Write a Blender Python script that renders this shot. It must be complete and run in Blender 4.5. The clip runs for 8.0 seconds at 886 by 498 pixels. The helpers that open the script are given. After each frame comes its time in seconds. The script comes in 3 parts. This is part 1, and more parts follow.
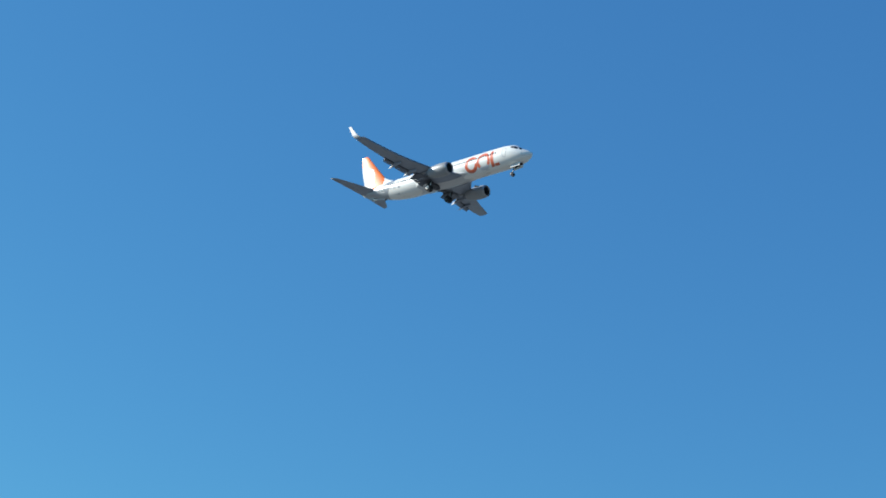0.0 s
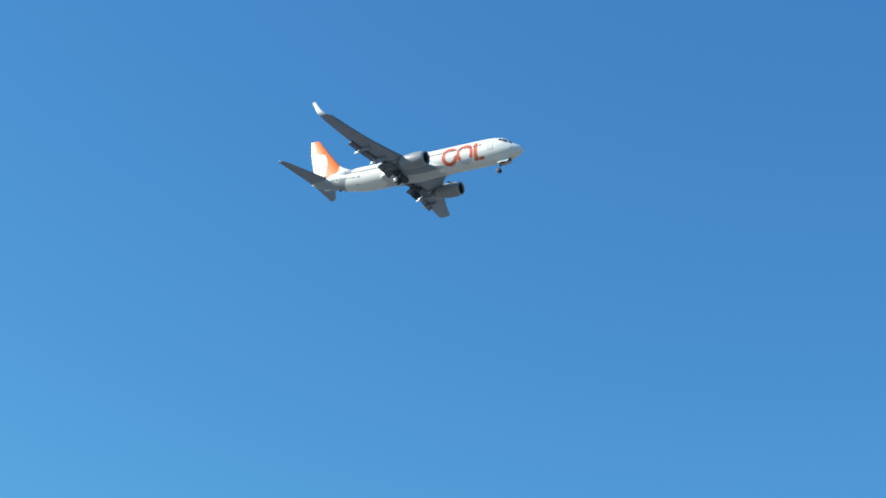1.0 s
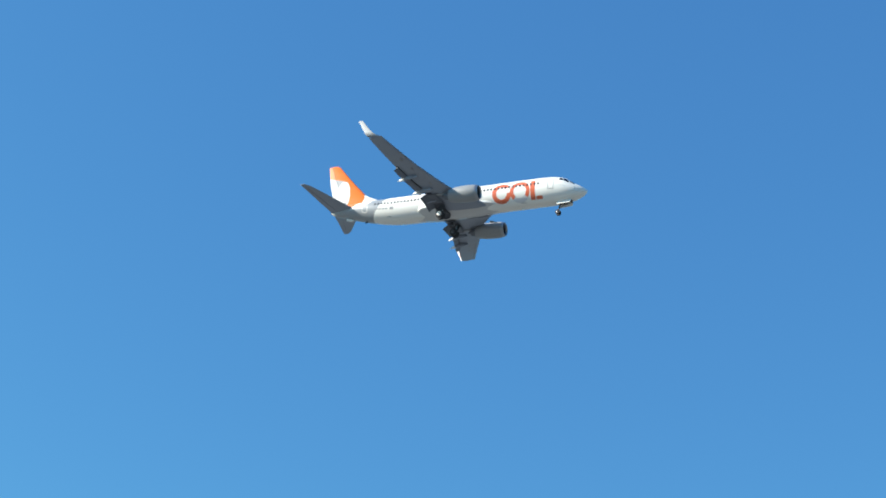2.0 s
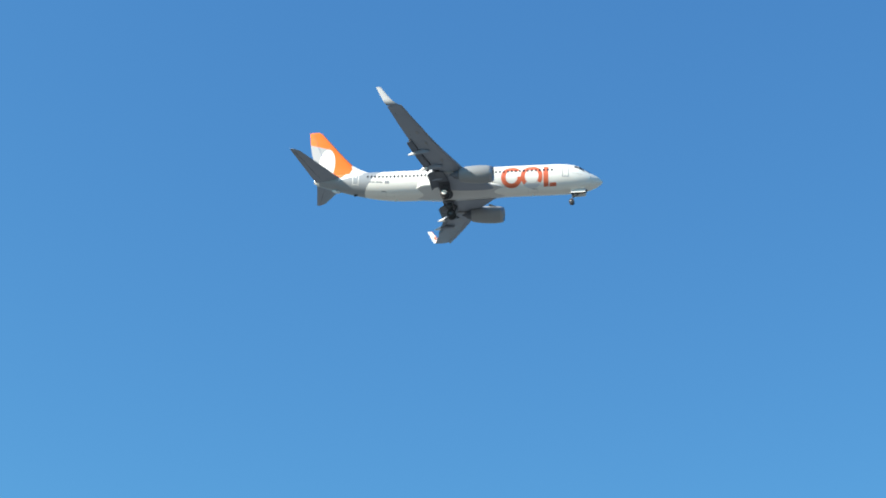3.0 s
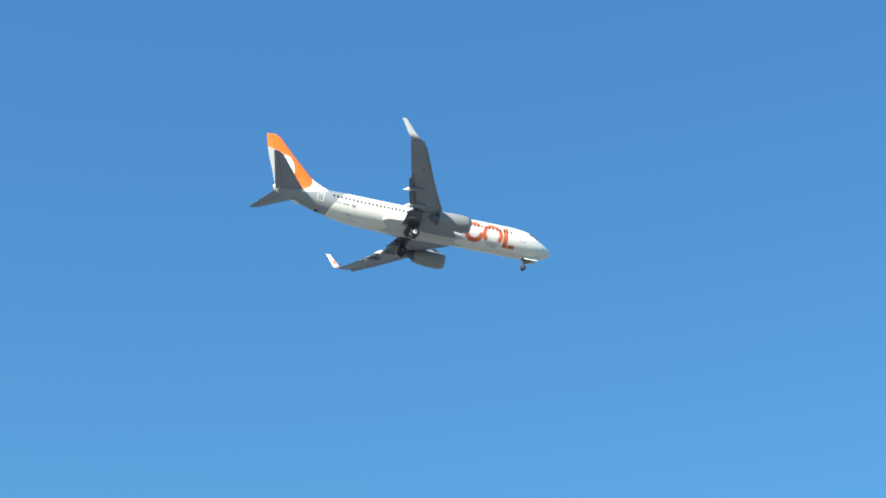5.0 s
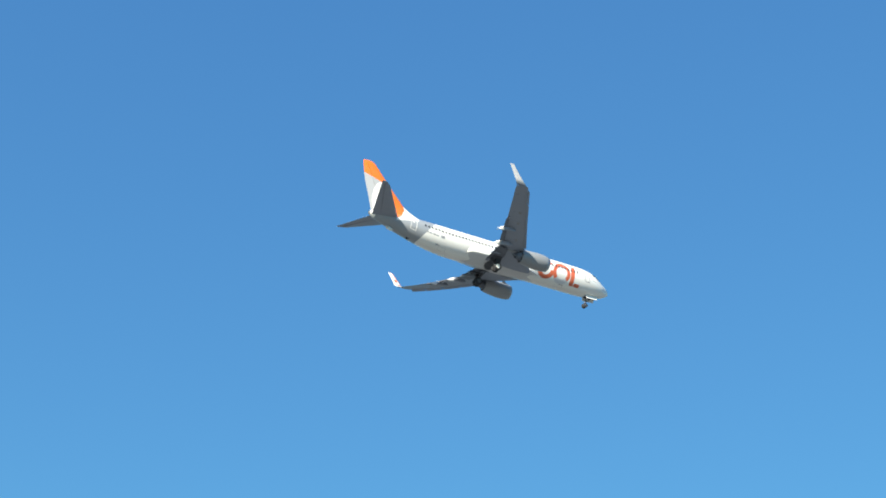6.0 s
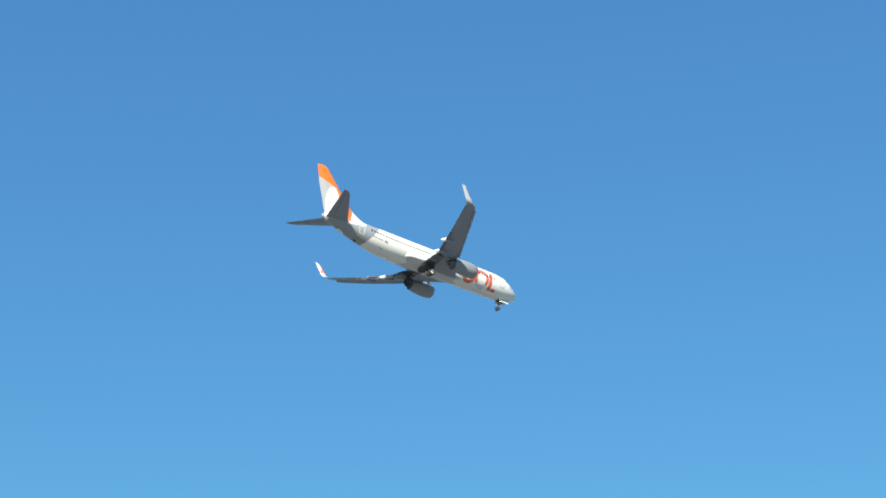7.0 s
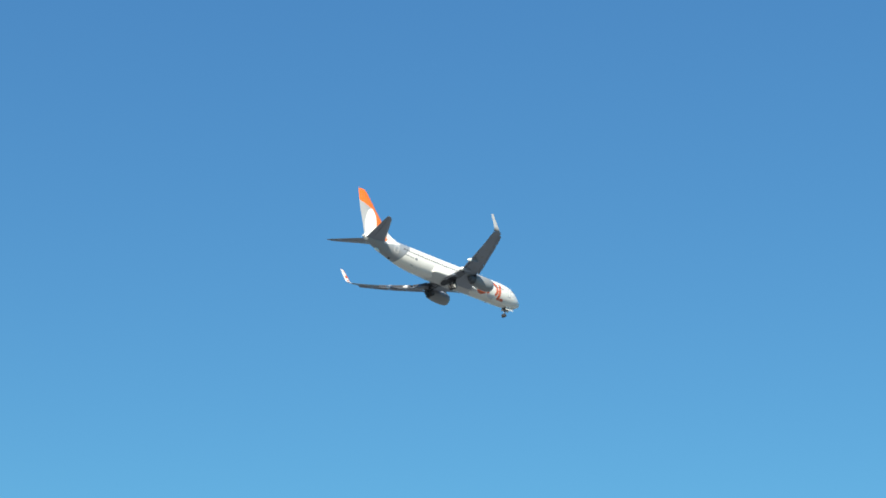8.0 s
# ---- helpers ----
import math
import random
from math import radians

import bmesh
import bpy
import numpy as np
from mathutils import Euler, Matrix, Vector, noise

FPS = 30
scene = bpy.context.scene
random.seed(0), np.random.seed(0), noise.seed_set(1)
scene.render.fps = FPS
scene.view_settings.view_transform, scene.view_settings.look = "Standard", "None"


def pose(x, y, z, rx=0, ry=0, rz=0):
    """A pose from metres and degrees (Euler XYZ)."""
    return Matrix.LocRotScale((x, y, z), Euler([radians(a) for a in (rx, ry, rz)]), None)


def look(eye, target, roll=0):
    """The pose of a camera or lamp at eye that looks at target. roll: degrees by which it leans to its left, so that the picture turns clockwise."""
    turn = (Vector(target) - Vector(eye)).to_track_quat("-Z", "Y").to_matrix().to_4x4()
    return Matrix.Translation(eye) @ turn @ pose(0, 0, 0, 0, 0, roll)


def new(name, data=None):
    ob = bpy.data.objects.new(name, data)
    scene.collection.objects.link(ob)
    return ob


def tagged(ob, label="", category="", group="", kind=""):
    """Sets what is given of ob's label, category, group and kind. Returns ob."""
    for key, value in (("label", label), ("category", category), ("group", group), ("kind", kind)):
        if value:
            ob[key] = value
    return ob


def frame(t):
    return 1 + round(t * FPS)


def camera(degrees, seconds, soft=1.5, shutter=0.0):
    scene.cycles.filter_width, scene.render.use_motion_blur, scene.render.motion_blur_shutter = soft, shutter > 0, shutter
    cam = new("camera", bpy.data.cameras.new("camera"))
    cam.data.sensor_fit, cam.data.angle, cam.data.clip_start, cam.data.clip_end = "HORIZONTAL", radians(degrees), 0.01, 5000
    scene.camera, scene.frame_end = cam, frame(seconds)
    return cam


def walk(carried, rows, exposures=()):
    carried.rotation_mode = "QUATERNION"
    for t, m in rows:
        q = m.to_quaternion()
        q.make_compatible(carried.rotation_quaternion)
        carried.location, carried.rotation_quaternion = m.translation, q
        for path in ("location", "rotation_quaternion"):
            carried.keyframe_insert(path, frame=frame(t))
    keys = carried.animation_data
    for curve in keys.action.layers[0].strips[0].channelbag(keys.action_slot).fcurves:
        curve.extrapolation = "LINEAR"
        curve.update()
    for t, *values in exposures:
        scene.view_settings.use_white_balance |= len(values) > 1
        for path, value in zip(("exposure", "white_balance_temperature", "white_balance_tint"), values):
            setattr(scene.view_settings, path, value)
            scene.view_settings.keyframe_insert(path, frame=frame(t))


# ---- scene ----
cam = camera(34.0, 8.0, soft=1.8)
ROWS = [
    (0.0, pose(150.638, -163.861, 1.600, 112.285, -6.170, 39.907)),
    (0.1, pose(146.958, -162.644, 2.359, 112.079, -6.185, 39.121)),
    (0.2, pose(143.252, -161.492, 3.095, 111.936, -6.225, 38.555)),
    (0.3, pose(139.519, -160.376, 3.752, 112.334, -6.278, 37.989)),
    (0.4, pose(135.756, -159.279, 4.284, 112.603, -6.343, 37.330)),
    (0.5, pose(131.996, -158.282, 5.001, 112.754, -6.414, 36.474)),
    (0.6, pose(128.167, -157.542, 5.652, 113.108, -6.513, 35.925)),
    (0.7, pose(124.305, -156.806, 6.057, 113.362, -6.603, 35.046)),
    (0.8, pose(120.432, -156.109, 6.414, 113.362, -6.685, 34.010)),
    (0.9, pose(116.564, -155.468, 6.895, 113.698, -6.742, 32.443)),
    (1.0, pose(112.652, -155.026, 7.184, 114.326, -6.838, 31.363)),
    (1.1, pose(108.734, -154.628, 7.432, 115.178, -6.929, 29.951)),
    (1.2, pose(104.810, -154.277, 7.642, 115.609, -7.044, 28.818)),
    (1.3, pose(100.880, -153.978, 7.827, 116.162, -7.159, 27.883)),
    (1.4, pose(96.946, -153.740, 7.987, 116.370, -7.276, 27.334)),
    (1.5, pose(93.007, -153.569, 8.134, 116.931, -7.336, 26.422)),
    (1.6, pose(89.067, -153.482, 8.259, 117.051, -7.365, 25.745)),
    (1.7, pose(85.125, -153.469, 8.374, 117.322, -7.353, 25.081)),
    (1.8, pose(81.184, -153.523, 8.482, 117.568, -7.301, 24.261)),
    (1.9, pose(77.244, -153.624, 8.590, 117.788, -7.212, 23.310)),
    (2.0, pose(73.305, -153.759, 8.701, 117.982, -7.094, 22.247)),
    (2.1, pose(69.368, -153.916, 8.818, 118.150, -6.953, 21.095)),
    (2.2, pose(65.431, -154.087, 8.945, 118.289, -6.793, 19.875)),
    (2.3, pose(61.495, -154.264, 9.081, 118.399, -6.620, 18.609)),
    (2.4, pose(57.560, -154.441, 9.227, 118.480, -6.439, 17.316)),
    (2.5, pose(53.625, -154.611, 9.379, 118.529, -6.254, 16.018)),
    (2.6, pose(49.689, -154.768, 9.535, 118.546, -6.070, 14.735)),
    (2.7, pose(45.753, -154.905, 9.686, 118.529, -5.890, 13.489)),
    (2.8, pose(41.816, -155.014, 9.825, 118.478, -5.718, 12.299)),
    (2.9, pose(37.877, -155.087, 9.938, 118.391, -5.559, 11.186)),
    (3.0, pose(33.937, -155.121, 10.016, 118.531, -5.390, 9.987)),
    (3.1, pose(29.996, -155.107, 10.044, 118.746, -5.176, 8.512)),
    (3.2, pose(26.056, -155.058, 10.030, 118.927, -4.946, 6.805)),
    (3.3, pose(22.117, -154.985, 9.981, 119.373, -4.722, 5.037)),
    (3.4, pose(18.185, -154.895, 9.897, 119.710, -4.518, 3.254)),
    (3.5, pose(14.278, -154.799, 9.780, 119.996, -4.341, 1.475)),
    (3.6, pose(10.401, -154.701, 9.624, 120.030, -4.210, 0.202)),
    (3.7, pose(6.567, -154.604, 9.453, 120.301, -4.082, -1.504)),
    (3.8, pose(2.760, -154.500, 9.276, 120.378, -3.975, -2.963)),
    (3.9, pose(-1.025, -154.386, 9.114, 120.683, -3.863, -4.415)),
    (4.0, pose(-4.802, -154.251, 8.978, 120.871, -3.744, -5.835)),
    (4.1, pose(-8.577, -154.086, 8.889, 121.194, -3.602, -7.781)),
    (4.2, pose(-12.375, -153.903, 8.835, 121.351, -3.484, -9.323)),
    (4.3, pose(-16.200, -153.715, 8.810, 121.417, -3.419, -10.776)),
    (4.4, pose(-20.052, -153.522, 8.808, 121.407, -3.397, -12.147)),
    (4.5, pose(-23.925, -153.326, 8.823, 121.335, -3.411, -13.448)),
    (4.6, pose(-27.817, -153.131, 8.849, 121.215, -3.453, -14.688)),
    (4.7, pose(-31.724, -152.936, 8.881, 121.063, -3.516, -15.876)),
    (4.8, pose(-35.643, -152.745, 8.914, 120.892, -3.592, -17.023)),
    (4.9, pose(-39.570, -152.560, 8.946, 120.716, -3.673, -18.137)),
    (5.0, pose(-43.501, -152.381, 8.974, 120.550, -3.752, -19.229)),
    (5.1, pose(-47.431, -152.211, 8.998, 120.409, -3.822, -20.309)),
    (5.2, pose(-51.357, -152.051, 9.015, 120.308, -3.875, -21.386)),
    (5.3, pose(-55.274, -151.903, 9.028, 120.259, -3.904, -22.470)),
    (5.4, pose(-59.177, -151.768, 9.039, 120.279, -3.902, -23.570)),
    (5.5, pose(-63.075, -151.645, 9.049, 120.432, -3.914, -24.498)),
    (5.6, pose(-66.975, -151.528, 9.060, 120.504, -4.005, -25.151)),
    (5.7, pose(-70.866, -151.421, 9.070, 120.500, -4.121, -26.161)),
    (5.8, pose(-74.754, -151.317, 9.076, 120.300, -4.236, -27.061)),
    (5.9, pose(-78.638, -151.215, 9.079, 119.986, -4.321, -27.583)),
    (6.0, pose(-82.506, -151.119, 9.081, 119.563, -4.335, -28.567)),
    (6.1, pose(-86.362, -151.026, 9.085, 119.242, -4.257, -29.412)),
    (6.2, pose(-90.207, -150.942, 9.096, 119.020, -4.104, -30.617)),
    (6.3, pose(-94.051, -150.869, 9.113, 118.731, -3.907, -31.840)),
    (6.4, pose(-97.901, -150.811, 9.141, 118.427, -3.694, -33.025)),
    (6.5, pose(-101.760, -150.777, 9.185, 118.036, -3.498, -34.344)),
    (6.6, pose(-105.638, -150.773, 9.251, 117.644, -3.361, -35.613)),
    (6.7, pose(-109.532, -150.804, 9.344, 117.651, -3.251, -36.981)),
    (6.8, pose(-113.440, -150.870, 9.463, 117.711, -3.147, -38.401)),
    (6.9, pose(-117.360, -150.970, 9.605, 117.388, -3.038, -39.718)),
    (7.0, pose(-121.289, -151.104, 9.776, 116.902, -2.919, -40.839)),
    (7.1, pose(-125.219, -151.278, 9.982, 116.551, -2.793, -41.991)),
    (7.2, pose(-129.147, -151.487, 10.225, 116.275, -2.651, -42.814)),
    (7.3, pose(-133.069, -151.733, 10.508, 116.119, -2.493, -43.845)),
    (7.4, pose(-136.986, -152.014, 10.831, 115.875, -2.326, -44.986)),
    (7.5, pose(-140.897, -152.319, 11.196, 115.923, -2.189, -46.163)),
    (7.6, pose(-144.805, -152.633, 11.592, 115.488, -2.118, -46.769)),
    (7.7, pose(-148.708, -152.955, 12.023, 115.224, -2.100, -47.002)),
    (7.8, pose(-152.607, -153.284, 12.482, 114.869, -2.120, -47.124)),
    (7.9, pose(-156.505, -153.615, 12.959, 114.156, -2.164, -47.087)),
    (8.0, pose(-160.400, -153.947, 13.450, 113.560, -2.216, -46.861)),
]

walk(cam, ROWS, exposures=[(0.0, 0.61, 5940, 10), (0.5, 0.73, 6060, 10), (1.0, 0.79, 6000, 10), (1.5, 0.90, 6120, 10), (3.0, 1.01, 6420, 10), (3.5, 1.10, 6480, 10), (5.5, 1.05, 6510, 10), (6.5, 0.99, 6530, 10), (7.0, 0.96, 6530, 10), (8.0, 0.80, 6540, 10)])

# ---- world and sun ----
SUN = Vector((-0.775, -0.455, 0.445)).normalized()
sun_elevation = math.asin(SUN.z)
world = bpy.data.worlds.new("clear_sky")
scene.world = world
world.use_nodes = True
wn = world.node_tree.nodes
sky = wn.new("ShaderNodeTexSky")
sky.sky_type = "NISHITA"
sky.sun_disc = False
sky.sun_elevation = sun_elevation
sky.sun_rotation = math.atan2(SUN.x, SUN.y)
sky.altitude = 700.0
sky.air_density = 1.0
sky.dust_density = 0.3
sky.ozone_density = 2.0
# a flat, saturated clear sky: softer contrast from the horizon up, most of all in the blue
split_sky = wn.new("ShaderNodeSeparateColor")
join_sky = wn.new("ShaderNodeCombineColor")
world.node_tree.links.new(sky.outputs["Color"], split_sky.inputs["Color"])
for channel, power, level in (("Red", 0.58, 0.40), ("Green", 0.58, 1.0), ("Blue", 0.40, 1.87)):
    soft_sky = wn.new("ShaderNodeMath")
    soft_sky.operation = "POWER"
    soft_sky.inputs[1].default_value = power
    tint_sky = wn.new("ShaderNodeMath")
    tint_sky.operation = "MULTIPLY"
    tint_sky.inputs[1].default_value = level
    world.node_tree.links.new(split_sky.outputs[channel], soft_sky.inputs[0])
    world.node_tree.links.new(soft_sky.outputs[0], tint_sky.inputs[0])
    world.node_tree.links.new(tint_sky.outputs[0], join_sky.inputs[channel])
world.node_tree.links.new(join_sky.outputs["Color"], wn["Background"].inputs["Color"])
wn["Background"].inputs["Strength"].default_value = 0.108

sun_data = bpy.data.lights.new("sun", "SUN")
sun_data.energy = 5.0
sun_data.angle = radians(0.53)
sun_data.color = (1.0, 0.94, 0.82)
sun = new("sun", sun_data)
sun.matrix_world = look(SUN * 600, (0, 0, 0))


# ---- materials ----
def shader(name):
    m = bpy.data.materials.new(name)
    m.use_nodes = True
    return m, m.node_tree.nodes, m.node_tree.links, m.node_tree.nodes["Principled BSDF"]


def calc(nodes, links, op, a, b=0.0):
    n = nodes.new("ShaderNodeMath")
    n.operation = op
    for slot, v in zip(n.inputs, (a, b)):
        if isinstance(v, (int, float)):
            slot.default_value = v
        else:
            links.new(v, slot)
    return n.outputs[0]


def blend(nodes, links, fac, a, b):
    n = nodes.new("ShaderNodeMix")
    n.data_type = "RGBA"
    for slot, v in ((n.inputs[0], fac), (n.inputs[6], a), (n.inputs[7], b)):
        if isinstance(v, (int, float)):
            slot.default_value = v
        elif isinstance(v, tuple):
            slot.default_value = (*v, 1)
        else:
            links.new(v, slot)
    return n.outputs[2]


def weathered(nodes, links, bsdf, colour, rough, dirt=0.12, streak=(0.25, 1.5, 1.5), bump=0.0, tint=(0.42, 0.40, 0.37)):
    """Grime in long streaks along the airflow, fine mottling and slightly uneven gloss."""
    tc = nodes.new("ShaderNodeTexCoord")
    mp = nodes.new("ShaderNodeMapping")
    mp.inputs["Scale"].default_value = streak
    links.new(tc.outputs["Object"], mp.inputs["Vector"])
    big = nodes.new("ShaderNodeTexNoise")
    big.inputs["Scale"].default_value = 1.1
    big.inputs["Detail"].default_value = 5
    links.new(mp.outputs["Vector"], big.inputs["Vector"])
    small = nodes.new("ShaderNodeTexNoise")
    small.inputs["Scale"].default_value = 9
    small.inputs["Detail"].default_value = 4
    links.new(tc.outputs["Object"], small.inputs["Vector"])
    f = calc(nodes, links, "MULTIPLY", calc(nodes, links, "SUBTRACT", big.outputs["Fac"], 0.38), dirt * 3.0)
    f2 = calc(nodes, links, "MULTIPLY", calc(nodes, links, "SUBTRACT", small.outputs["Fac"], 0.4), dirt)
    f = calc(nodes, links, "MAXIMUM", calc(nodes, links, "ADD", f, f2), 0.0)
    links.new(blend(nodes, links, f, colour, tint), bsdf.inputs["Base Color"])
    r = calc(nodes, links, "ADD", calc(nodes, links, "MULTIPLY", small.outputs["Fac"], 0.14), rough - 0.07)
    links.new(r, bsdf.inputs["Roughness"])
    if bump:
        b = nodes.new("ShaderNodeBump")
        b.inputs["Strength"].default_value = bump
        b.inputs["Distance"].default_value = 0.02
        links.new(big.outputs["Fac"], b.inputs["Height"])
        links.new(b.outputs["Normal"], bsdf.inputs["Normal"])


def paint(name, colour, rough=0.3, metal=0.0, dirt=0.12, coat=0.0, bump=0.0):
    m, nodes, links, bsdf = shader(name)
    bsdf.inputs["Metallic"].default_value = metal
    bsdf.inputs["Coat Weight"].default_value = coat
    bsdf.inputs["Coat Roughness"].default_value = 0.08
    weathered(nodes, links, bsdf, colour, rough, dirt, bump=bump)
    return m


WHITE, GREY, ORANGE = (0.84, 0.83, 0.765), (0.28, 0.305, 0.325), (0.88, 0.188, 0.024)
white_paint = paint("white_paint", WHITE, 0.3, dirt=0.10)
grey_paint = paint("grey_paint", GREY, 0.32, dirt=0.10)
# dark grey with the shade under wing and nozzle painted in
shade_grey = paint("dark_shade_grey", (0.095, 0.11, 0.135), 0.5, dirt=0.06)
# wing grey darkened by the shadow along the outboard flaps
flap_shade = paint("flap_shade_paint", (0.125, 0.14, 0.17), 0.5, dirt=0.10)
wing_grey = paint("wing_grey_paint", (0.24, 0.272, 0.325), 0.45, dirt=0.10)
fairing_grey = paint("fairing_grey_paint", (0.74, 0.74, 0.73), 0.35, dirt=0.15)
nacelle_grey = paint("nacelle_silver_paint", (0.25, 0.262, 0.268), 0.42, metal=0.0, dirt=0.06, coat=0.1)
bare_metal = paint("bare_metal", (0.62, 0.62, 0.63), 0.28, metal=1.0, dirt=0.15)
lip_metal = paint("lip_metal", (0.34, 0.345, 0.36), 0.4, metal=0.8, dirt=0.1)
dark_metal = paint("dark_metal", (0.085, 0.09, 0.10), 0.45, metal=0.5, dirt=0.08)
rubber = paint("tyre_rubber", (0.022, 0.022, 0.024), 0.75, dirt=0.04)
# near-black that stands for the shade inside wells and coves
cavity = paint("recess_shade", (0.045, 0.05, 0.062), 0.7, dirt=0.08)
orange_paint = paint("orange_paint", (0.66, 0.14, 0.06), 0.3, dirt=0.06)
emblem_grey = paint("emblem_grey_paint", (0.64, 0.64, 0.64), 0.3, dirt=0.06)
black_paint = paint("black_paint", (0.03, 0.03, 0.035), 0.4, dirt=0.1)
winglet_grey = paint("winglet_grey_paint", (0.50, 0.50, 0.49), 0.35, dirt=0.1)
faint_grey = paint("faint_joint_paint", (0.58, 0.58, 0.56), 0.4, dirt=0.05)
line_grey = paint("door_outline_paint", (0.30, 0.31, 0.32), 0.4, dirt=0.05)

# belly fairing: white flanks, shade below the chine painted in as grey
fairing_white, n_, l_, b_ = shader("belly_fairing_paint")
tc_ = n_.new("ShaderNodeTexCoord")
xyz = n_.new("ShaderNodeSeparateXYZ")
l_.new(tc_.outputs["Object"], xyz.inputs[0])
under = n_.new("ShaderNodeMapRange")
under.inputs["From Min"].default_value = -1.24
under.inputs["From Max"].default_value = -1.34
l_.new(xyz.outputs["Z"], under.inputs["Value"])
weathered(n_, l_, b_, blend(n_, l_, under.outputs[0], WHITE, (0.56, 0.56, 0.55)), 0.34, 0.14)

window_glass, gn, gl, gb = shader("cabin_window_glass")
gb.inputs["Base Color"].default_value = (0.02, 0.024, 0.03, 1)
gb.inputs["Roughness"].default_value = 0.08

# fuselage: white, with a grey tail cone behind a slanted edge and a white sweep under the fin
fuselage_paint, n_, l_, b_ = shader("fuselage_livery")
tc_ = n_.new("ShaderNodeTexCoord")
xyz = n_.new("ShaderNodeSeparateXYZ")
l_.new(tc_.outputs["Object"], xyz.inputs[0])
aft = calc(n_, l_, "SUBTRACT", 18.0, xyz.outputs["X"])
edge = calc(n_, l_, "SUBTRACT", 29.65, calc(n_, l_, "MULTIPLY", xyz.outputs["Z"], 0.78))
is_grey = calc(n_, l_, "GREATER_THAN", aft, edge)
sweep = calc(n_, l_, "SUBTRACT", 1.12, calc(n_, l_, "MULTIPLY", calc(n_, l_, "SUBTRACT", aft, 30.8), 0.19))
below = calc(n_, l_, "LESS_THAN", xyz.outputs["Z"], sweep)
ahead = calc(n_, l_, "LESS_THAN", aft, 30.9)
far_aft = calc(n_, l_, "GREATER_THAN", aft, 34.1)
is_grey = calc(n_, l_, "MULTIPLY", is_grey, calc(n_, l_, "MAXIMUM", far_aft, calc(n_, l_, "MAXIMUM", below, ahead)))
is_grey = calc(n_, l_, "MULTIPLY", is_grey, calc(n_, l_, "LESS_THAN", aft, 36.9))
ra_ = calc(n_, l_, "DIVIDE", calc(n_, l_, "SUBTRACT", aft, 37.3), 4.95)
rz_ = calc(n_, l_, "DIVIDE", calc(n_, l_, "SUBTRACT", xyz.outputs["Z"], 4.6), 5.3)
root = calc(n_, l_, "LESS_THAN", calc(n_, l_, "ADD", calc(n_, l_, "MULTIPLY", ra_, ra_), calc(n_, l_, "MULTIPLY", rz_, rz_)), 1.0)
root = calc(n_, l_, "MULTIPLY", root, calc(n_, l_, "GREATER_THAN", xyz.outputs["Z"], 0.95))
root = calc(n_, l_, "MULTIPLY", root, calc(n_, l_, "MULTIPLY", calc(n_, l_, "SUBTRACT", 1.0, below), calc(n_, l_, "LESS_THAN", aft, 35.7)))
weathered(n_, l_, b_, blend(n_, l_, root, blend(n_, l_, is_grey, WHITE, GREY), ORANGE), 0.3, 0.15)
b_.inputs["Coat Weight"].default_value = 0.3
b_.inputs["Coat Roughness"].default_value = 0.1

# fin: orange with a disc, white and grey, and a white root
fin_paint, n_, l_, b_ = shader("fin_livery")
tc_ = n_.new("ShaderNodeTexCoord")
xyz = n_.new("ShaderNodeSeparateXYZ")
l_.new(tc_.outputs["Object"], xyz.inputs[0])
aft = calc(n_, l_, "SUBTRACT", 18.0, xyz.outputs["X"])


def oval(ca, cz, ra, rz):
    da = calc(n_, l_, "DIVIDE", calc(n_, l_, "SUBTRACT", aft, ca), ra)
    dz = calc(n_, l_, "DIVIDE", calc(n_, l_, "SUBTRACT", xyz.outputs["Z"], cz), rz)
    d2 = calc(n_, l_, "ADD", calc(n_, l_, "MULTIPLY", da, da), calc(n_, l_, "MULTIPLY", dz, dz))
    return calc(n_, l_, "LESS_THAN", d2, 1.0)


leaf, outer = oval(36.2, 3.55, 1.13, 2.52), oval(37.3, 4.6, 4.95, 5.3)
outer = calc(n_, l_, "MAXIMUM", outer, calc(n_, l_, "GREATER_THAN", xyz.outputs["Z"], 5.0))
slant = calc(n_, l_, "SUBTRACT", 6.95, calc(n_, l_, "MULTIPLY", calc(n_, l_, "SUBTRACT", 38.6, aft), 0.35))
field = calc(n_, l_, "MULTIPLY", calc(n_, l_, "GREATER_THAN", aft, 36.2), calc(n_, l_, "LESS_THAN", xyz.outputs["Z"], slant))
col = blend(n_, l_, outer, WHITE, ORANGE)
col = blend(n_, l_, field, col, (0.40, 0.405, 0.405))
col = blend(n_, l_, leaf, col, WHITE)
weathered(n_, l_, b_, col, 0.38, 0.05)
b_.inputs["Coat Weight"].default_value = 0.6
b_.inputs["Coat Roughness"].default_value = 0.10
b_.inputs["Specular IOR Level"].default_value = 0.1

# open ground
ground_mat, n_, l_, b_ = shader("grass_and_gravel")
tc_ = n_.new("ShaderNodeTexCoord")
patch_noise = n_.new("ShaderNodeTexNoise")
patch_noise.inputs["Scale"].default_value = 0.02
patch_noise.inputs["Detail"].default_value = 8
fine_noise = n_.new("ShaderNodeTexNoise")
fine_noise.inputs["Scale"].default_value = 3.0
fine_noise.inputs["Detail"].default_value = 6
l_.new(tc_.outputs["Object"], patch_noise.inputs["Vector"])
l_.new(tc_.outputs["Object"], fine_noise.inputs["Vector"])
c1 = blend(n_, l_, patch_noise.outputs["Fac"], (0.104, 0.108, 0.098), (0.177, 0.176, 0.166))
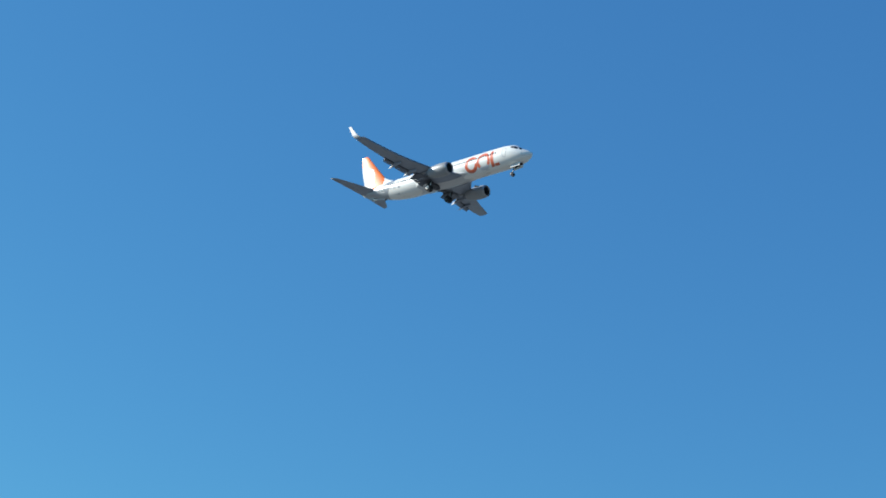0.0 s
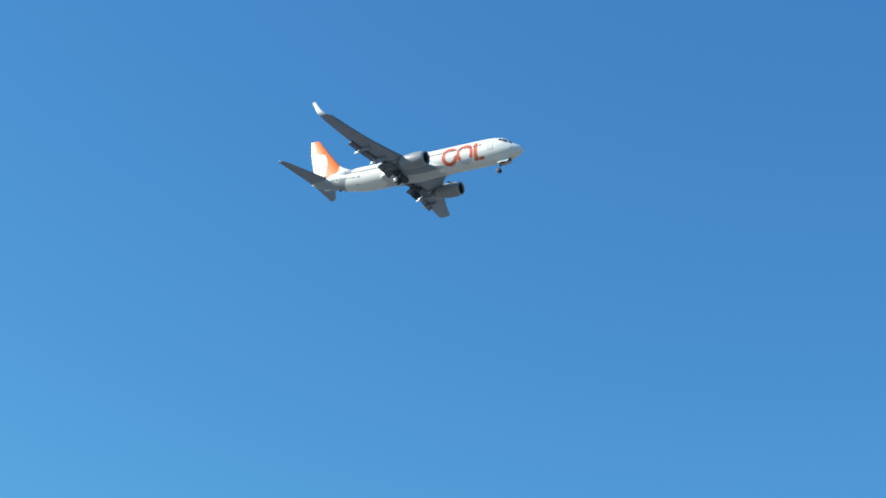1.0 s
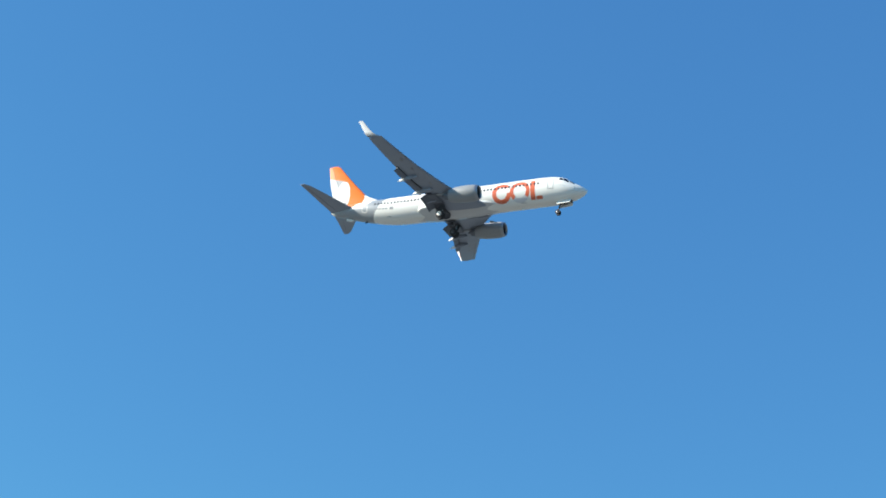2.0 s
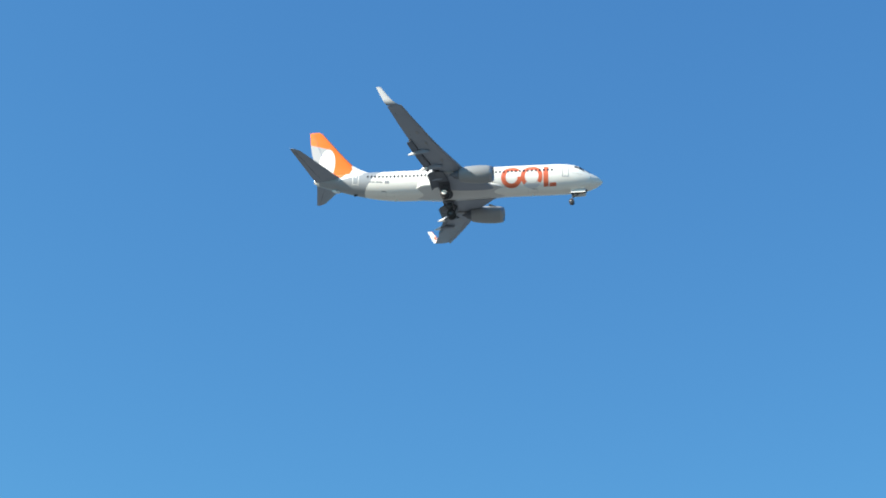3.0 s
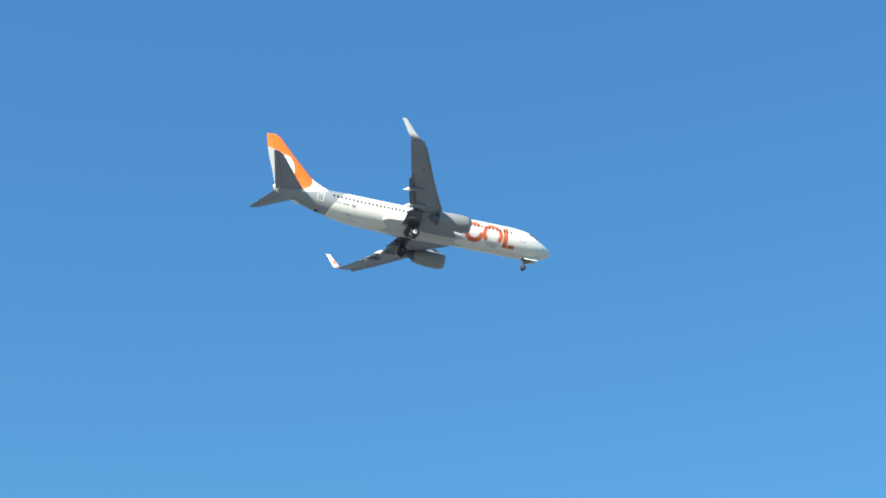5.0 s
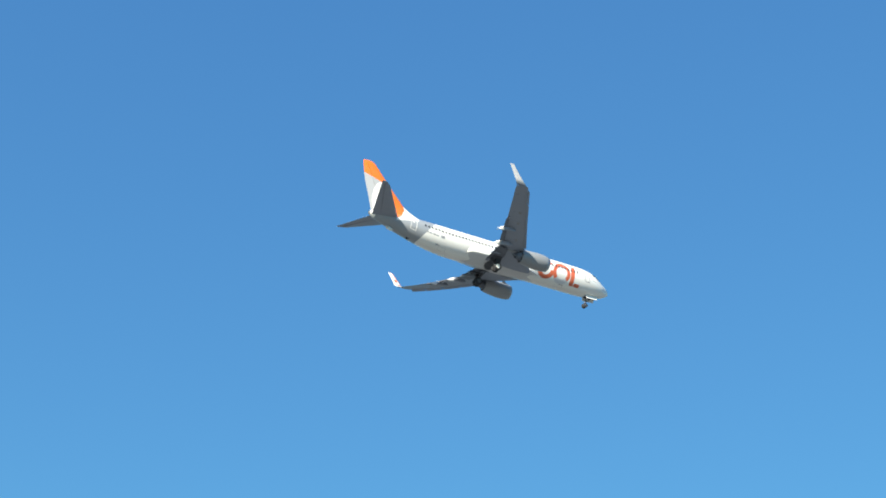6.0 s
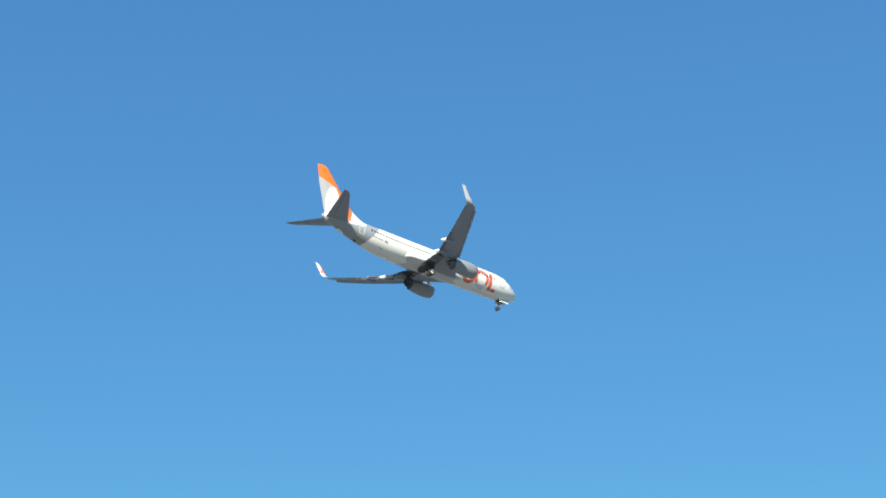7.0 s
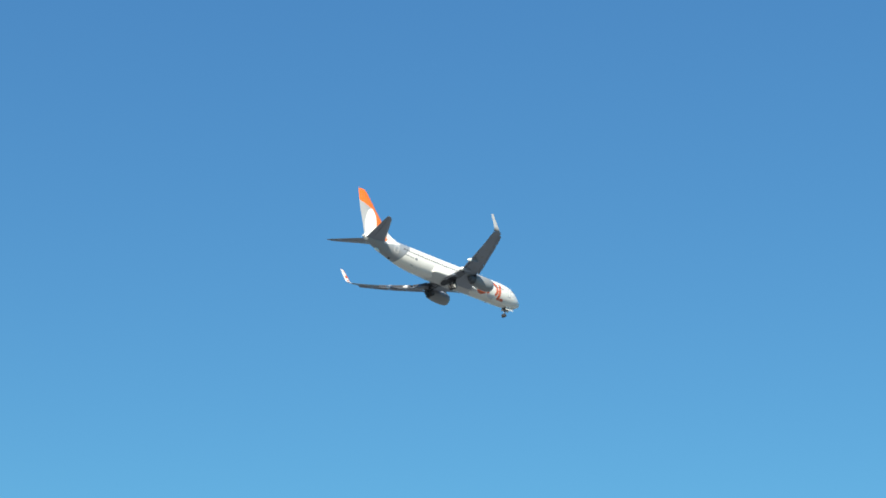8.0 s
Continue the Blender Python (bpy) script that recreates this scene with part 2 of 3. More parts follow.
l_.new(blend(n_, l_, calc(n_, l_, "MULTIPLY", fine_noise.outputs["Fac"], 0.5), c1, (0.178, 0.176, 0.168)), b_.inputs["Base Color"])
b_.inputs["Roughness"].default_value = 0.95
gb_ = n_.new("ShaderNodeBump")
gb_.inputs["Strength"].default_value = 0.6
l_.new(fine_noise.outputs["Fac"], gb_.inputs["Height"])
l_.new(gb_.outputs["Normal"], b_.inputs["Normal"])


# ---- mesh helpers ----
def part(name, bm, material, parent, label="", smooth=True):
    """Links a bmesh as one mesh object under a thing or a part."""
    bmesh.ops.recalc_face_normals(bm, faces=bm.faces)
    me = bpy.data.meshes.new(name)
    if smooth:
        for f in bm.faces:
            f.smooth = True
        for e in bm.edges:
            if len(e.link_faces) == 2 and e.calc_face_angle(0) > radians(38):
                e.smooth = False
    bm.to_mesh(me)
    bm.free()
    me.materials.append(material)
    ob = new(name, me)
    ob.parent = parent
    if label:
        tagged(ob, label)
    return ob


def at(aft, right, z):
    """Aircraft axes: metres aft of the nose tip, to starboard, above the centre line."""
    return Vector((18.0 - aft, -right, z))


def loft(rings, caps=True):
    bm = bmesh.new()
    rows = [[bm.verts.new(p) for p in ring] for ring in rings]
    n = len(rows[0])
    for a, b in zip(rows, rows[1:]):
        for i in range(n):
            bm.faces.new((a[i], a[(i + 1) % n], b[(i + 1) % n], b[i]))
    if caps:
        bm.faces.new(rows[0])
        bm.faces.new(rows[-1])
    bmesh.ops.remove_doubles(bm, verts=bm.verts, dist=1e-5)
    return bm


def revolve(profile, centre, axis, up, n=32, caps=True):
    """Profile: (along the axis, radius)."""
    axis, up = Vector(axis).normalized(), Vector(up)
    side = axis.cross(up).normalized()
    up = side.cross(axis).normalized()
    rings = []
    for d, r in profile:
        rings.append([Vector(centre) + axis * d + (side * math.cos(k * 2 * math.pi / n) + up * math.sin(k * 2 * math.pi / n)) * max(r, 1e-4) for k in range(n)])
    return loft(rings, caps)


def rod(a, b, r, n=12, taper=1.0):
    a, b = Vector(a), Vector(b)
    d = b - a
    up = Vector((0, 1, 0)) if abs(d.normalized().y) < 0.9 else Vector((1, 0, 0))
    return revolve([(0, r), (d.length, r * taper)], a, d, up, n)


def foil(le, te, thick, up, n=12, camber=0.02):
    """A closed aerofoil section between two edges; thick: share of the chord."""
    le, te, up = Vector(le), Vector(te), Vector(up).normalized()
    chord = (te - le).length
    xs = [0.5 * (1 - math.cos(math.pi * k / n)) for k in range(n + 1)]
    half = [5 * thick * (0.2969 * math.sqrt(x) - 0.126 * x - 0.3516 * x * x + 0.2843 * x ** 3 - 0.1036 * x ** 4) + 0.0008 for x in xs]
    mean = [4 * camber * x * (1 - x) for x in xs]
    top = [le.lerp(te, x) + up * chord * (m + h) for x, h, m in zip(xs, half, mean)]
    low = [le.lerp(te, x) + up * chord * (m - h) for x, h, m in zip(xs, half, mean)]
    return top + low[-1:0:-1]


def plate(points, thick, normal):
    """A flat panel of that outline and thickness."""
    bm = bmesh.new()
    n = Vector(normal).normalized() * thick * 0.5
    a = [bm.verts.new(Vector(p) + n) for p in points]
    b = [bm.verts.new(Vector(p) - n) for p in points]
    bm.faces.new(a)
    bm.faces.new(b)
    for i in range(len(a)):
        j = (i + 1) % len(a)
        bm.faces.new((a[i], a[j], b[j], b[i]))
    bmesh.ops.recalc_face_normals(bm, faces=bm.faces)
    bmesh.ops.bevel(bm, geom=bm.edges[:], offset=thick * 0.2, segments=1, affect="EDGES")
    return bm


def smooth_rows(rows, x):
    """Cubic through rows of (x, values...)."""
    k = 0
    while k < len(rows) - 2 and x > rows[k + 1][0]:
        k += 1
    p1, p2 = rows[k], rows[k + 1]
    p0, p3 = rows[max(k - 1, 0)], rows[min(k + 2, len(rows) - 1)]
    h = p2[0] - p1[0]
    u = (x - p1[0]) / h
    out = []
    for i in range(1, len(p1)):
        m1 = (p2[i] - p0[i]) / max(p2[0] - p0[0], 1e-6) * h
        m2 = (p3[i] - p1[i]) / max(p3[0] - p1[0], 1e-6) * h
        out.append((2 * u ** 3 - 3 * u * u + 1) * p1[i] + (u ** 3 - 2 * u * u + u) * m1 + (-2 * u ** 3 + 3 * u * u) * p2[i] + (u ** 3 - u * u) * m2)
    return out


# ---- ground ----
bm = bmesh.new()
bmesh.ops.create_circle(bm, cap_ends=True, segments=96, radius=4500)
ground = part("ground", bm, ground_mat, None, smooth=False)
tagged(ground, "open flat ground of thin grass and grey gravel", "ground", kind="structure")

# ---- airliner ----
airliner = new("airliner")
airliner.matrix_world = pose(0, 0, 105.565, 0, -2.182, 0)
tagged(airliner, "white jet airliner with orange tail fin, wheels down in clear sky", "airplane")

# metres aft, top, bottom, half width
HULL = [(0.10, -0.62, -0.66, 0.02), (0.22, -0.42, -0.86, 0.22), (0.5, -0.17, -1.08, 0.50), (1.0, 0.16, -1.36, 0.84), (1.7, 0.56, -1.62, 1.19),
        (2.3, 0.98, -1.76, 1.41), (3.0, 1.50, -1.88, 1.61), (3.8, 1.76, -1.94, 1.74), (5.0, 1.94, -1.99, 1.85), (6.5, 2.0, -2.0, 1.88),
        (15.0, 2.0, -2.0, 1.88), (25.0, 2.0, -2.0, 1.88), (27.0, 2.0, -1.90, 1.87), (29.0, 2.0, -1.62, 1.81), (31.0, 1.99, -1.18, 1.66), (33.0, 1.95, -0.66, 1.40),
        (35.0, 1.88, -0.08, 1.04), (36.6, 1.76, 0.42, 0.68), (37.2, 1.62, 0.68, 0.46), (37.55, 1.50, 0.86, 0.29)]


def hull(aft, angle, out=0.0):
    """A place on the skin; angle in degrees above the horizontal, on the starboard side."""
    top, bottom, half = smooth_rows(HULL, aft)
    c, s = math.cos(radians(angle)), math.sin(radians(angle))
    h = (top - bottom) / 2
    n = Vector((0, -c / half, s / h)).normalized()
    return at(aft, half * c, (top + bottom) / 2 + h * s) + n * out


def hull_frame(aft, angle, out=0.0):
    p = hull(aft, angle, out)
    x = (hull(aft - 0.05, angle) - hull(aft + 0.05, angle)).normalized()
    y = (hull(aft, angle + 1) - hull(aft, angle - 1)).normalized()
    z = x.cross(y).normalized()
    y = z.cross(x)
    return Matrix.Translation(p) @ Matrix((x, y, z)).transposed().to_4x4()


stations = [0.10, 0.12, 0.16, 0.22, 0.3, 0.38, 0.5, 0.65, 0.85, 1.1, 1.4, 1.7, 2.0, 2.3, 2.6, 3.0, 3.4, 3.8, 4.3, 5.0, 5.8, 6.5]
stations += [6.5 + 0.75 * k for k in range(1, 27)] + [26.5 + 0.5 * k for k in range(22)] + [37.3, 37.55]
fuselage = part("fuselage", loft([[hull(a, k * 7.5) for k in range(48)] for a in stations]), fuselage_paint, airliner,
                "white fuselage with grey tail section")
part("exhaust_pipe", revolve([(0, 0.30), (0.12, 0.25), (0.14, 0.19), (-0.2, 0.15)], at(37.53, 0, 1.18), (-1, 0, 0.12), (0, 0, 1), 20), bare_metal, airliner, "bare metal exhaust at the tail tip")

# wing-body fairing under the belly
# metres aft: keel, half width, chine, top
FAIR = [(11.4, -1.88, 0.90, -1.60, -1.40), (12.8, -2.04, 1.40, -1.42, -1.10), (14.2, -2.14, 1.75, -1.36, -0.95), (16.0, -2.22, 1.98, -1.30, -0.80), (18.5, -2.27, 2.18, -1.26, -0.60), (20.5, -2.26, 2.22, -1.22, -0.38), (22.0, -2.20, 2.06, -1.20, -0.22), (23.0, -2.12, 1.93, -1.20, -0.22), (23.3, -2.08, 1.78, -1.20, -0.40), (23.7, -2.03, 1.42, -1.25, -0.70), (25.0, -1.86, 0.80, -1.55, -1.20)]
rings = []
for k in range(68):
    a = 11.4 + 13.6 * k / 67
    keel, half, chine, top = smooth_rows(FAIR, a)
    flank = [(half * 0.86, top), (half * 0.965, top - 0.10), (half, (top + chine) / 2), (half, chine + 0.05), (half * 0.975, chine - 0.05)]
    belly = [(half * 0.975 * (1 - u), chine - 0.05 + (keel - chine + 0.05) * (0.72 * u + 0.28 * math.sin(u * math.pi / 2))) for u in [j / 10 for j in range(1, 11)]]
    right = flank + belly
    rings.append([at(a, y, z) for y, z in right] + [at(a, -y, z) for y, z in reversed(right[:-1])])
part("belly_fairing", loft(rings), fairing_white, airliner, "grimy white wing-to-body fairing with shade painted below")

# ---- wings ----
# metres to starboard: leading edge, trailing edge, height
WING = [(1.2, 13.5, 20.75, -1.42), (1.9, 14.2, 20.75, -1.36), (3.4, 15.5, 20.75, -1.20), (5.0, 16.8, 20.8, -1.02), (6.0, 17.33, 21.0, -0.90), (8.0, 18.4, 21.72, -0.62), (11.0, 19.98, 22.76, -0.12), (14.0, 21.48, 23.75, 0.50), (16.0, 22.5, 24.4, 0.98), (16.72, 22.87, 24.62, 1.15)]


def wing_at(right):
    return smooth_rows(WING, right)


def span(side, right):
    """The two wings flex a little differently outboard of the engines."""
    return side * (right + (-0.92 if side > 0 else 0.3) * max(0.0, right - 5.0) / 12.0)


def flexed(side, right):
    """Leading edge, trailing edge and height of one wing, with its own bend towards the tip."""
    le, te, z = wing_at(right)
    return le, te, z + (0.45 if side > 0 else 0.0) * (max(0.0, right - 5.0) / 12.0) ** 1.6


def build_wing(side):
    rings = []
    for k in range(26):
        r = 1.2 + 15.52 * k / 25
        le, te, z = flexed(side, r)
        thick = 0.125 - 0.03 * min(r / 8.0, 1)
        rings.append(foil(at(le, span(side, r), z), at(te, span(side, r), z - 0.12 - 0.15 * (1 - r / 17)), thick, (0, 0, 1)))
    wing = part("wing", loft(rings), wing_grey, airliner, "swept wing with grey underside")
    # blended winglet: the tip section turns upwards
    foot = flexed(side, 16.72)[2]
    rings = []
    for k in range(15):
        u = k / 14
        if u < 0.35:
            q = u / 0.35 * radians(82)
            y, z = 16.72 + 0.56 * math.sin(q), foot + 0.58 * (1 - math.cos(q))
        else:
            q = radians(82)
            d = (u - 0.35) / 0.65 * 1.78
            y, z = 16.72 + 0.56 * math.sin(q) + d * math.cos(q), foot + 0.58 * (1 - math.cos(q)) + d * math.sin(q)
        le = 22.87 + 2.58 * u ** 0.75
        te = 24.62 + 1.42 * u
        nrm = (0, side * math.sin(q), math.cos(q))
        rings.append(foil(at(le, span(side, y), z), at(te, span(side, y), z), 0.09, nrm, camber=0.0))
    part("wing_tip", loft(rings[:3]), wing_grey, wing, "grey curved wing tip")
    winglet = part("winglet", loft(rings[2:]), white_paint if side < 0 else winglet_grey, airliner,
                   "white upswept winglet with orange edging" if side < 0 else "pale grey upswept winglet")
    if side < 0:
        # orange band and mark on the inner face
        part("winglet_mark", plate([at(a, span(side, y), z) for a, y, z in [(24.62, 17.27, 1.98), (24.98, 17.27, 1.98), (25.10, 17.33, 2.35), (24.85, 17.33, 2.45)]], 0.14, (0, side * -0.98, 0.2)), orange_paint, winglet, "orange mark")
        part("winglet_band", plate([at(a, span(side, y), z) for a, y, z in [(24.96, 17.28, 1.72), (25.03, 17.28, 1.72), (25.88, 17.50, 3.40), (25.84, 17.50, 3.40)]], 0.03, (0, side * -0.98, 0.2)), orange_paint, winglet, "orange trailing band")
        part("winglet_edge", plate([at(a, span(side, y), z) for a, y, z in [(24.20, 17.27, 1.85), (24.32, 17.27, 1.85), (25.50, 17.49, 3.38), (25.42, 17.49, 3.38)]], 0.12, (0, side * -0.98, 0.2)), orange_paint, winglet, "orange leading edge")
        part("winglet_foot", plate([at(a, span(side, y), z) for a, y, z in [(24.02, 17.20, 1.52), (24.74, 17.20, 1.52), (24.80, 17.24, 1.68), (24.14, 17.24, 1.68)]], 0.12, (0, side * -0.98, 0.3)), orange_paint, winglet, "orange foot band")
    # flaps: lowered, in two spans, each a main panel and a slotted rear panel
    for which, (r0, r1) in (("inboard", (2.35, 5.45)), ("outboard", (5.9, 11.3))):
        rings, rear, cove = [], [], []
        # flap shade is put into the paint, darkest inboard
        flap_paint = shade_grey if which == "inboard" else flap_shade
        for k in range(9):
            r = r0 + (r1 - r0) * k / 8
            le, te, z = flexed(side, r)
            c = 0.80 if which == "inboard" else 0.60 - 0.14 * (k / 8)
            zt = z - 0.24
            a0, b0 = te - 0.28, zt - 0.13
            a1, b1 = a0 + c * math.cos(radians(22)), b0 - c * math.sin(radians(22))
            rings.append(foil(at(a0, span(side, r), b0), at(a1, span(side, r), b1), 0.14, (0.4, 0, 1), 8))
            a2, b2 = a1 - 0.05, b1 - 0.06
            c2 = c * 0.40
            droop = radians(40) if which == "inboard" else radians(38 - 20 * k / 8)
            rear.append(foil(at(a2, span(side, r), b2), at(a2 + c2 * math.cos(droop), span(side, r), b2 - c2 * math.sin(droop)), 0.12, (0.7, 0, 1), 8))
            cove.append((te - (1.0 if which == "inboard" else 0.62) * c, te + 0.02, r, z))
        part("flap", loft(rings), flap_paint, wing, "lowered %s flap" % which)
        part("flap_rear_panel", loft(rear), flap_paint, wing)
        # cove ahead of the flap: a closed strip, its recess shade painted near-black
        part("flap_cove", loft([[at(p, span(side, r), z - 0.16), at(q, span(side, r), z - 0.16), at(q, span(side, r), z - 0.33), at(p, span(side, r), z - 0.37)] for p, q, r, z in cove]), cavity, wing, "dark flap cove")
    # slats: a thin nose drooped in front of the leading edge
    for r0, r1 in ((6.2, 8.8), (8.9, 11.5), (11.6, 14.2), (14.3, 16.4)):
        rings = []
        for k in range(5):
            r = r0 + (r1 - r0) * k / 4
            le, te, z = flexed(side, r)
            c = 0.16 * (te - le)
            rings.append(foil(at(le - 0.22, span(side, r), z - 0.32), at(le - 0.22 + c, span(side, r), z - 0.04), 0.2, (-0.6, 0, 1), 8))
        part("slat", loft(rings), wing_grey, wing, "extended leading-edge slat")
    # flap track fairings: canoe-shaped pods, the tail half drooped
    for r, size in ((3.9, 0.6), (6.4, 1.0), (9.3, 0.95)):
        le, te, z = flexed(side, r)
        rings = []
        for k in range(19):
            u = k / 18
            a = te - 1.7 * size + 2.85 * size * u
            zc = z - 0.38 - (0.55 * size * max(0, u - 0.5) * 1.6)
            rad = 0.31 * size * (math.sin(math.pi * min(u * 1.02 + 0.02, 0.985)) ** 0.5)
            rings.append([at(a, (span(side, r) + rad * 0.72 * math.cos(j * math.pi / 7)), zc + rad * 1.15 * math.sin(j * math.pi / 7)) for j in range(14)])
        part("flap_track_fairing", loft(rings[:13]), wing_grey, wing, "grey flap track fairing")
        # sunlight on the tips is painted in: white to starboard, greyer to port
        part("fairing_tip", loft(rings[12:]), (white_paint if side > 0 else fairing_grey) if r > 5 else wing_grey, wing, "tip with sunlight painted pale" if r > 5 else "")
    # aileron and tank panel joints
    for r0, r1 in ((12.0, 15.6),):
        pts = []
        for r in (r0, r1):
            le, te, z = flexed(side, r)
            pts.append((te - 0.24 * (te - le), r, z))
        bm = rod(at(pts[0][0], span(side, pts[0][1]), pts[0][2] - 0.135), at(pts[1][0], span(side, pts[1][1]), pts[1][2] - 0.115), 0.022, 6)
        part("aileron_joint", bm, black_paint, wing)
    for r in (7.2, 10.4, 12.3):
        le, te, z = flexed(side, r)
        c = te - le
        za = z - 0.42 * (0.12 + 0.15 * (1 - r / 17)) - c * 0.0275
        ring = [at(le + 0.42 * c + 0.20 * math.cos(q), (span(side, r) + side * 0.33 * math.sin(q)), za + 0.09 * 0.33 * math.sin(q) + 0.02 * math.cos(q)) for q in [j * math.pi / 8 for j in range(16)]]
        part("access_panel", plate(ring, 0.03, (0, side * 0.1, 1)), nacelle_grey, wing, "small oval access panel")
    return wing


for side in (1, -1):
    build_wing(side)


# ---- engines ----
def build_engine(side):
    c = at(13.25, side * 4.95, -1.86)
    ax = (-1, 0, 0.02)
    engine = part("engine", revolve([(0.10, 0.83), (0.04, 0.90), (0.10, 0.96), (0.35, 1.04), (0.9, 1.12), (1.7, 1.14), (2.6, 1.10), (3.5, 0.99), (4.15, 0.86), (4.18, 0.80), (3.6, 0.78)], c, ax, (0, 0, 1), 40, caps=False), nacelle_grey, airliner, "grey turbofan nacelle")
    part("inlet_lip", revolve([(0.36, 1.045), (0.12, 0.985), (0.02, 0.93), (-0.01, 0.88), (0.05, 0.82), (0.25, 0.78)], c, ax, (0, 0, 1), 40, caps=False), lip_metal, engine, "dull metal inlet lip")
    part("inlet_duct", revolve([(0.10, 0.82), (0.5, 0.77), (1.1, 0.78)], c, ax, (0, 0, 1), 40, caps=False), dark_metal, engine)
    part("fan", revolve([(1.10, 0.78), (1.08, 0.3), (0.8, 0.16), (0.55, 0.02)], c, ax, (0, 0, 1), 40), dark_metal, engine, "dark fan with spinner")
    # nozzle takes the colour of the shaded wing above it
    part("core_nozzle", revolve([(3.6, 0.70), (4.2, 0.62), (4.9, 0.46), (4.92, 0.40), (4.5, 0.36), (4.9, 0.30), (5.5, 0.05)], c, ax, (0, 0, 1), 32), shade_grey, engine, "exhaust nozzle and plug, shade painted dark")
    rings = []
    for a, top, bot, w in ((14.3, -0.78, -0.95, 0.05), (15.2, -0.55, -1.0, 0.20), (16.6, -0.55, -1.1, 0.24), (18.2, -1.05, -1.55, 0.24), (19.6, -1.12, -1.42, 0.16), (20.6, -1.1, -1.2, 0.04)):
        rings.append([at(a, side * (4.9 + w * math.cos(j * math.pi / 6)), (top + bot) / 2 + (top - bot) / 2 * math.sin(j * math.pi / 6)) for j in range(12)])
    part("pylon", loft(rings), nacelle_grey, engine, "grey engine pylon")
    # small fin on the inner flank
    part("strake", plate([at(14.0, side * 3.92, -1.30), at(15.1, side * 3.82, -1.22), at(15.1, side * 3.60, -1.02), at(14.8, side * 3.62, -1.04)], 0.03, (0, 0.6, 0.8)), nacelle_grey, engine)


for side in (1, -1):
    build_engine(side)

# ---- tail ----
FIN = [(1.5, 30.9, 37.3), (2.2, 31.5, 37.5), (3.0, 32.3, 37.7), (4.0, 33.2, 37.97), (6.0, 35.0, 38.55), (8.0, 36.7, 38.9), (8.64, 37.25, 39.0), (8.86, 37.52, 39.02), (8.94, 37.75, 39.0)]


def fin_section(z, x0, x1, n=9):
    """The part of the fin's section between two shares of the chord."""
    le, te = smooth_rows(FIN, z)
    c = te - le
    t = 0.10 if z < 8.84 else 0.06
    xs = [x0 + (x1 - x0) * (1 - math.cos(math.pi * k / n)) / 2 for k in range(n + 1)]
    half = [c * (5 * t * (0.2969 * math.sqrt(x) - 0.126 * x - 0.3516 * x * x + 0.2843 * x ** 3 - 0.1036 * x ** 4) + 0.001) for x in xs]
    return [at(le + c * x, h, z) for x, h in zip(xs, half)] + [at(le + c * x, -h, z) for x, h in zip(reversed(xs), reversed(half))]


levels = [1.5 + 7.44 * k / 26 for k in range(27)]
fin = part("tail_fin", loft([fin_section(z, 0.0, 0.66) for z in levels]), fin_paint, airliner, "orange tail fin with white and grey disc")
# rudder, turned a few degrees to port about its hinge
levels = [1.6 + 7.30 * k / 22 for k in range(23)]
foot, head = [at(smooth_rows(FIN, z)[0] + 0.67 * (smooth_rows(FIN, z)[1] - smooth_rows(FIN, z)[0]), 0, z) for z in (2.1, 8.7)]
turn = Matrix.Translation(foot) @ Matrix.Rotation(radians(-3.5), 4, head - foot) @ Matrix.Translation(-foot)
part("rudder", loft([[turn @ p for p in fin_section(z, 0.672, 1.0)] for z in levels]), fin_paint, fin, "rudder turned slightly to one side")
# dorsal fillet
rings = []
for k in range(12):
    u = k / 11
    a = 28.6 + 4.6 * u
    z = 1.97 + 1.85 * u ** 1.9
    w = 0.10 + 0.14 * u
    rings.append([at(a, w * math.cos(j * math.pi / 6), 1.6 + (z - 1.6) * (0.5 + 0.5 * math.sin(j * math.pi / 6))) for j in range(12)])
part("dorsal_fillet", loft(rings), white_paint, fin, "white dorsal fillet")


def build_tailplane(side):
    rings = []
    for k in range(14):
        u = k / 13
        r = 0.35 + 6.70 * u
        le = 33.42 + 4.80 * u + (0.35 * max(0, u - 0.93) / 0.07)
        te = 37.35 + 1.82 * u
        z = 0.88 + 1.05 * u
        rings.append(foil(at(le, side * r, z), at(te, side * r, z), 0.10 - 0.02 * u, (0, 0, 1), camber=-0.01))
    plane = part("tailplane", loft(rings), wing_grey, airliner, "grey horizontal tailplane")
    part("elevator_joint", rod(at(36.55, side * 1.3, 0.90), at(38.62, side * 6.6, 1.80), 0.02, 6), black_paint, plane)


for side in (1, -1):
    build_tailplane(side)


# ---- landing gear ----
def wheel(parent, centre, radius, width, hub_side, hub_mat):
    c = Vector(centre)
    prof = [(-width / 2, radius * 0.62), (-width / 2, radius * 0.86), (-width * 0.34, radius * 0.97), (0, radius), (width * 0.34, radius * 0.97), (width / 2, radius * 0.86), (width / 2, radius * 0.62)]
    part("wheel", revolve(prof, c, (0, 1, 0), (0, 0, 1), 28), rubber, parent, "black tyre")
    for s in (-1, 1):
        part("hub", revolve([(0, radius * 0.62), (0.03, radius * 0.58), (0.06, radius * 0.30), (0.10, radius * 0.16)], c + Vector((0, s * (width / 2 - 0.03), 0)), (0, s, 0), (0, 0, 1), 20), hub_mat if s == hub_side else dark_metal, parent, "pale wheel hub" if s == hub_side else "")


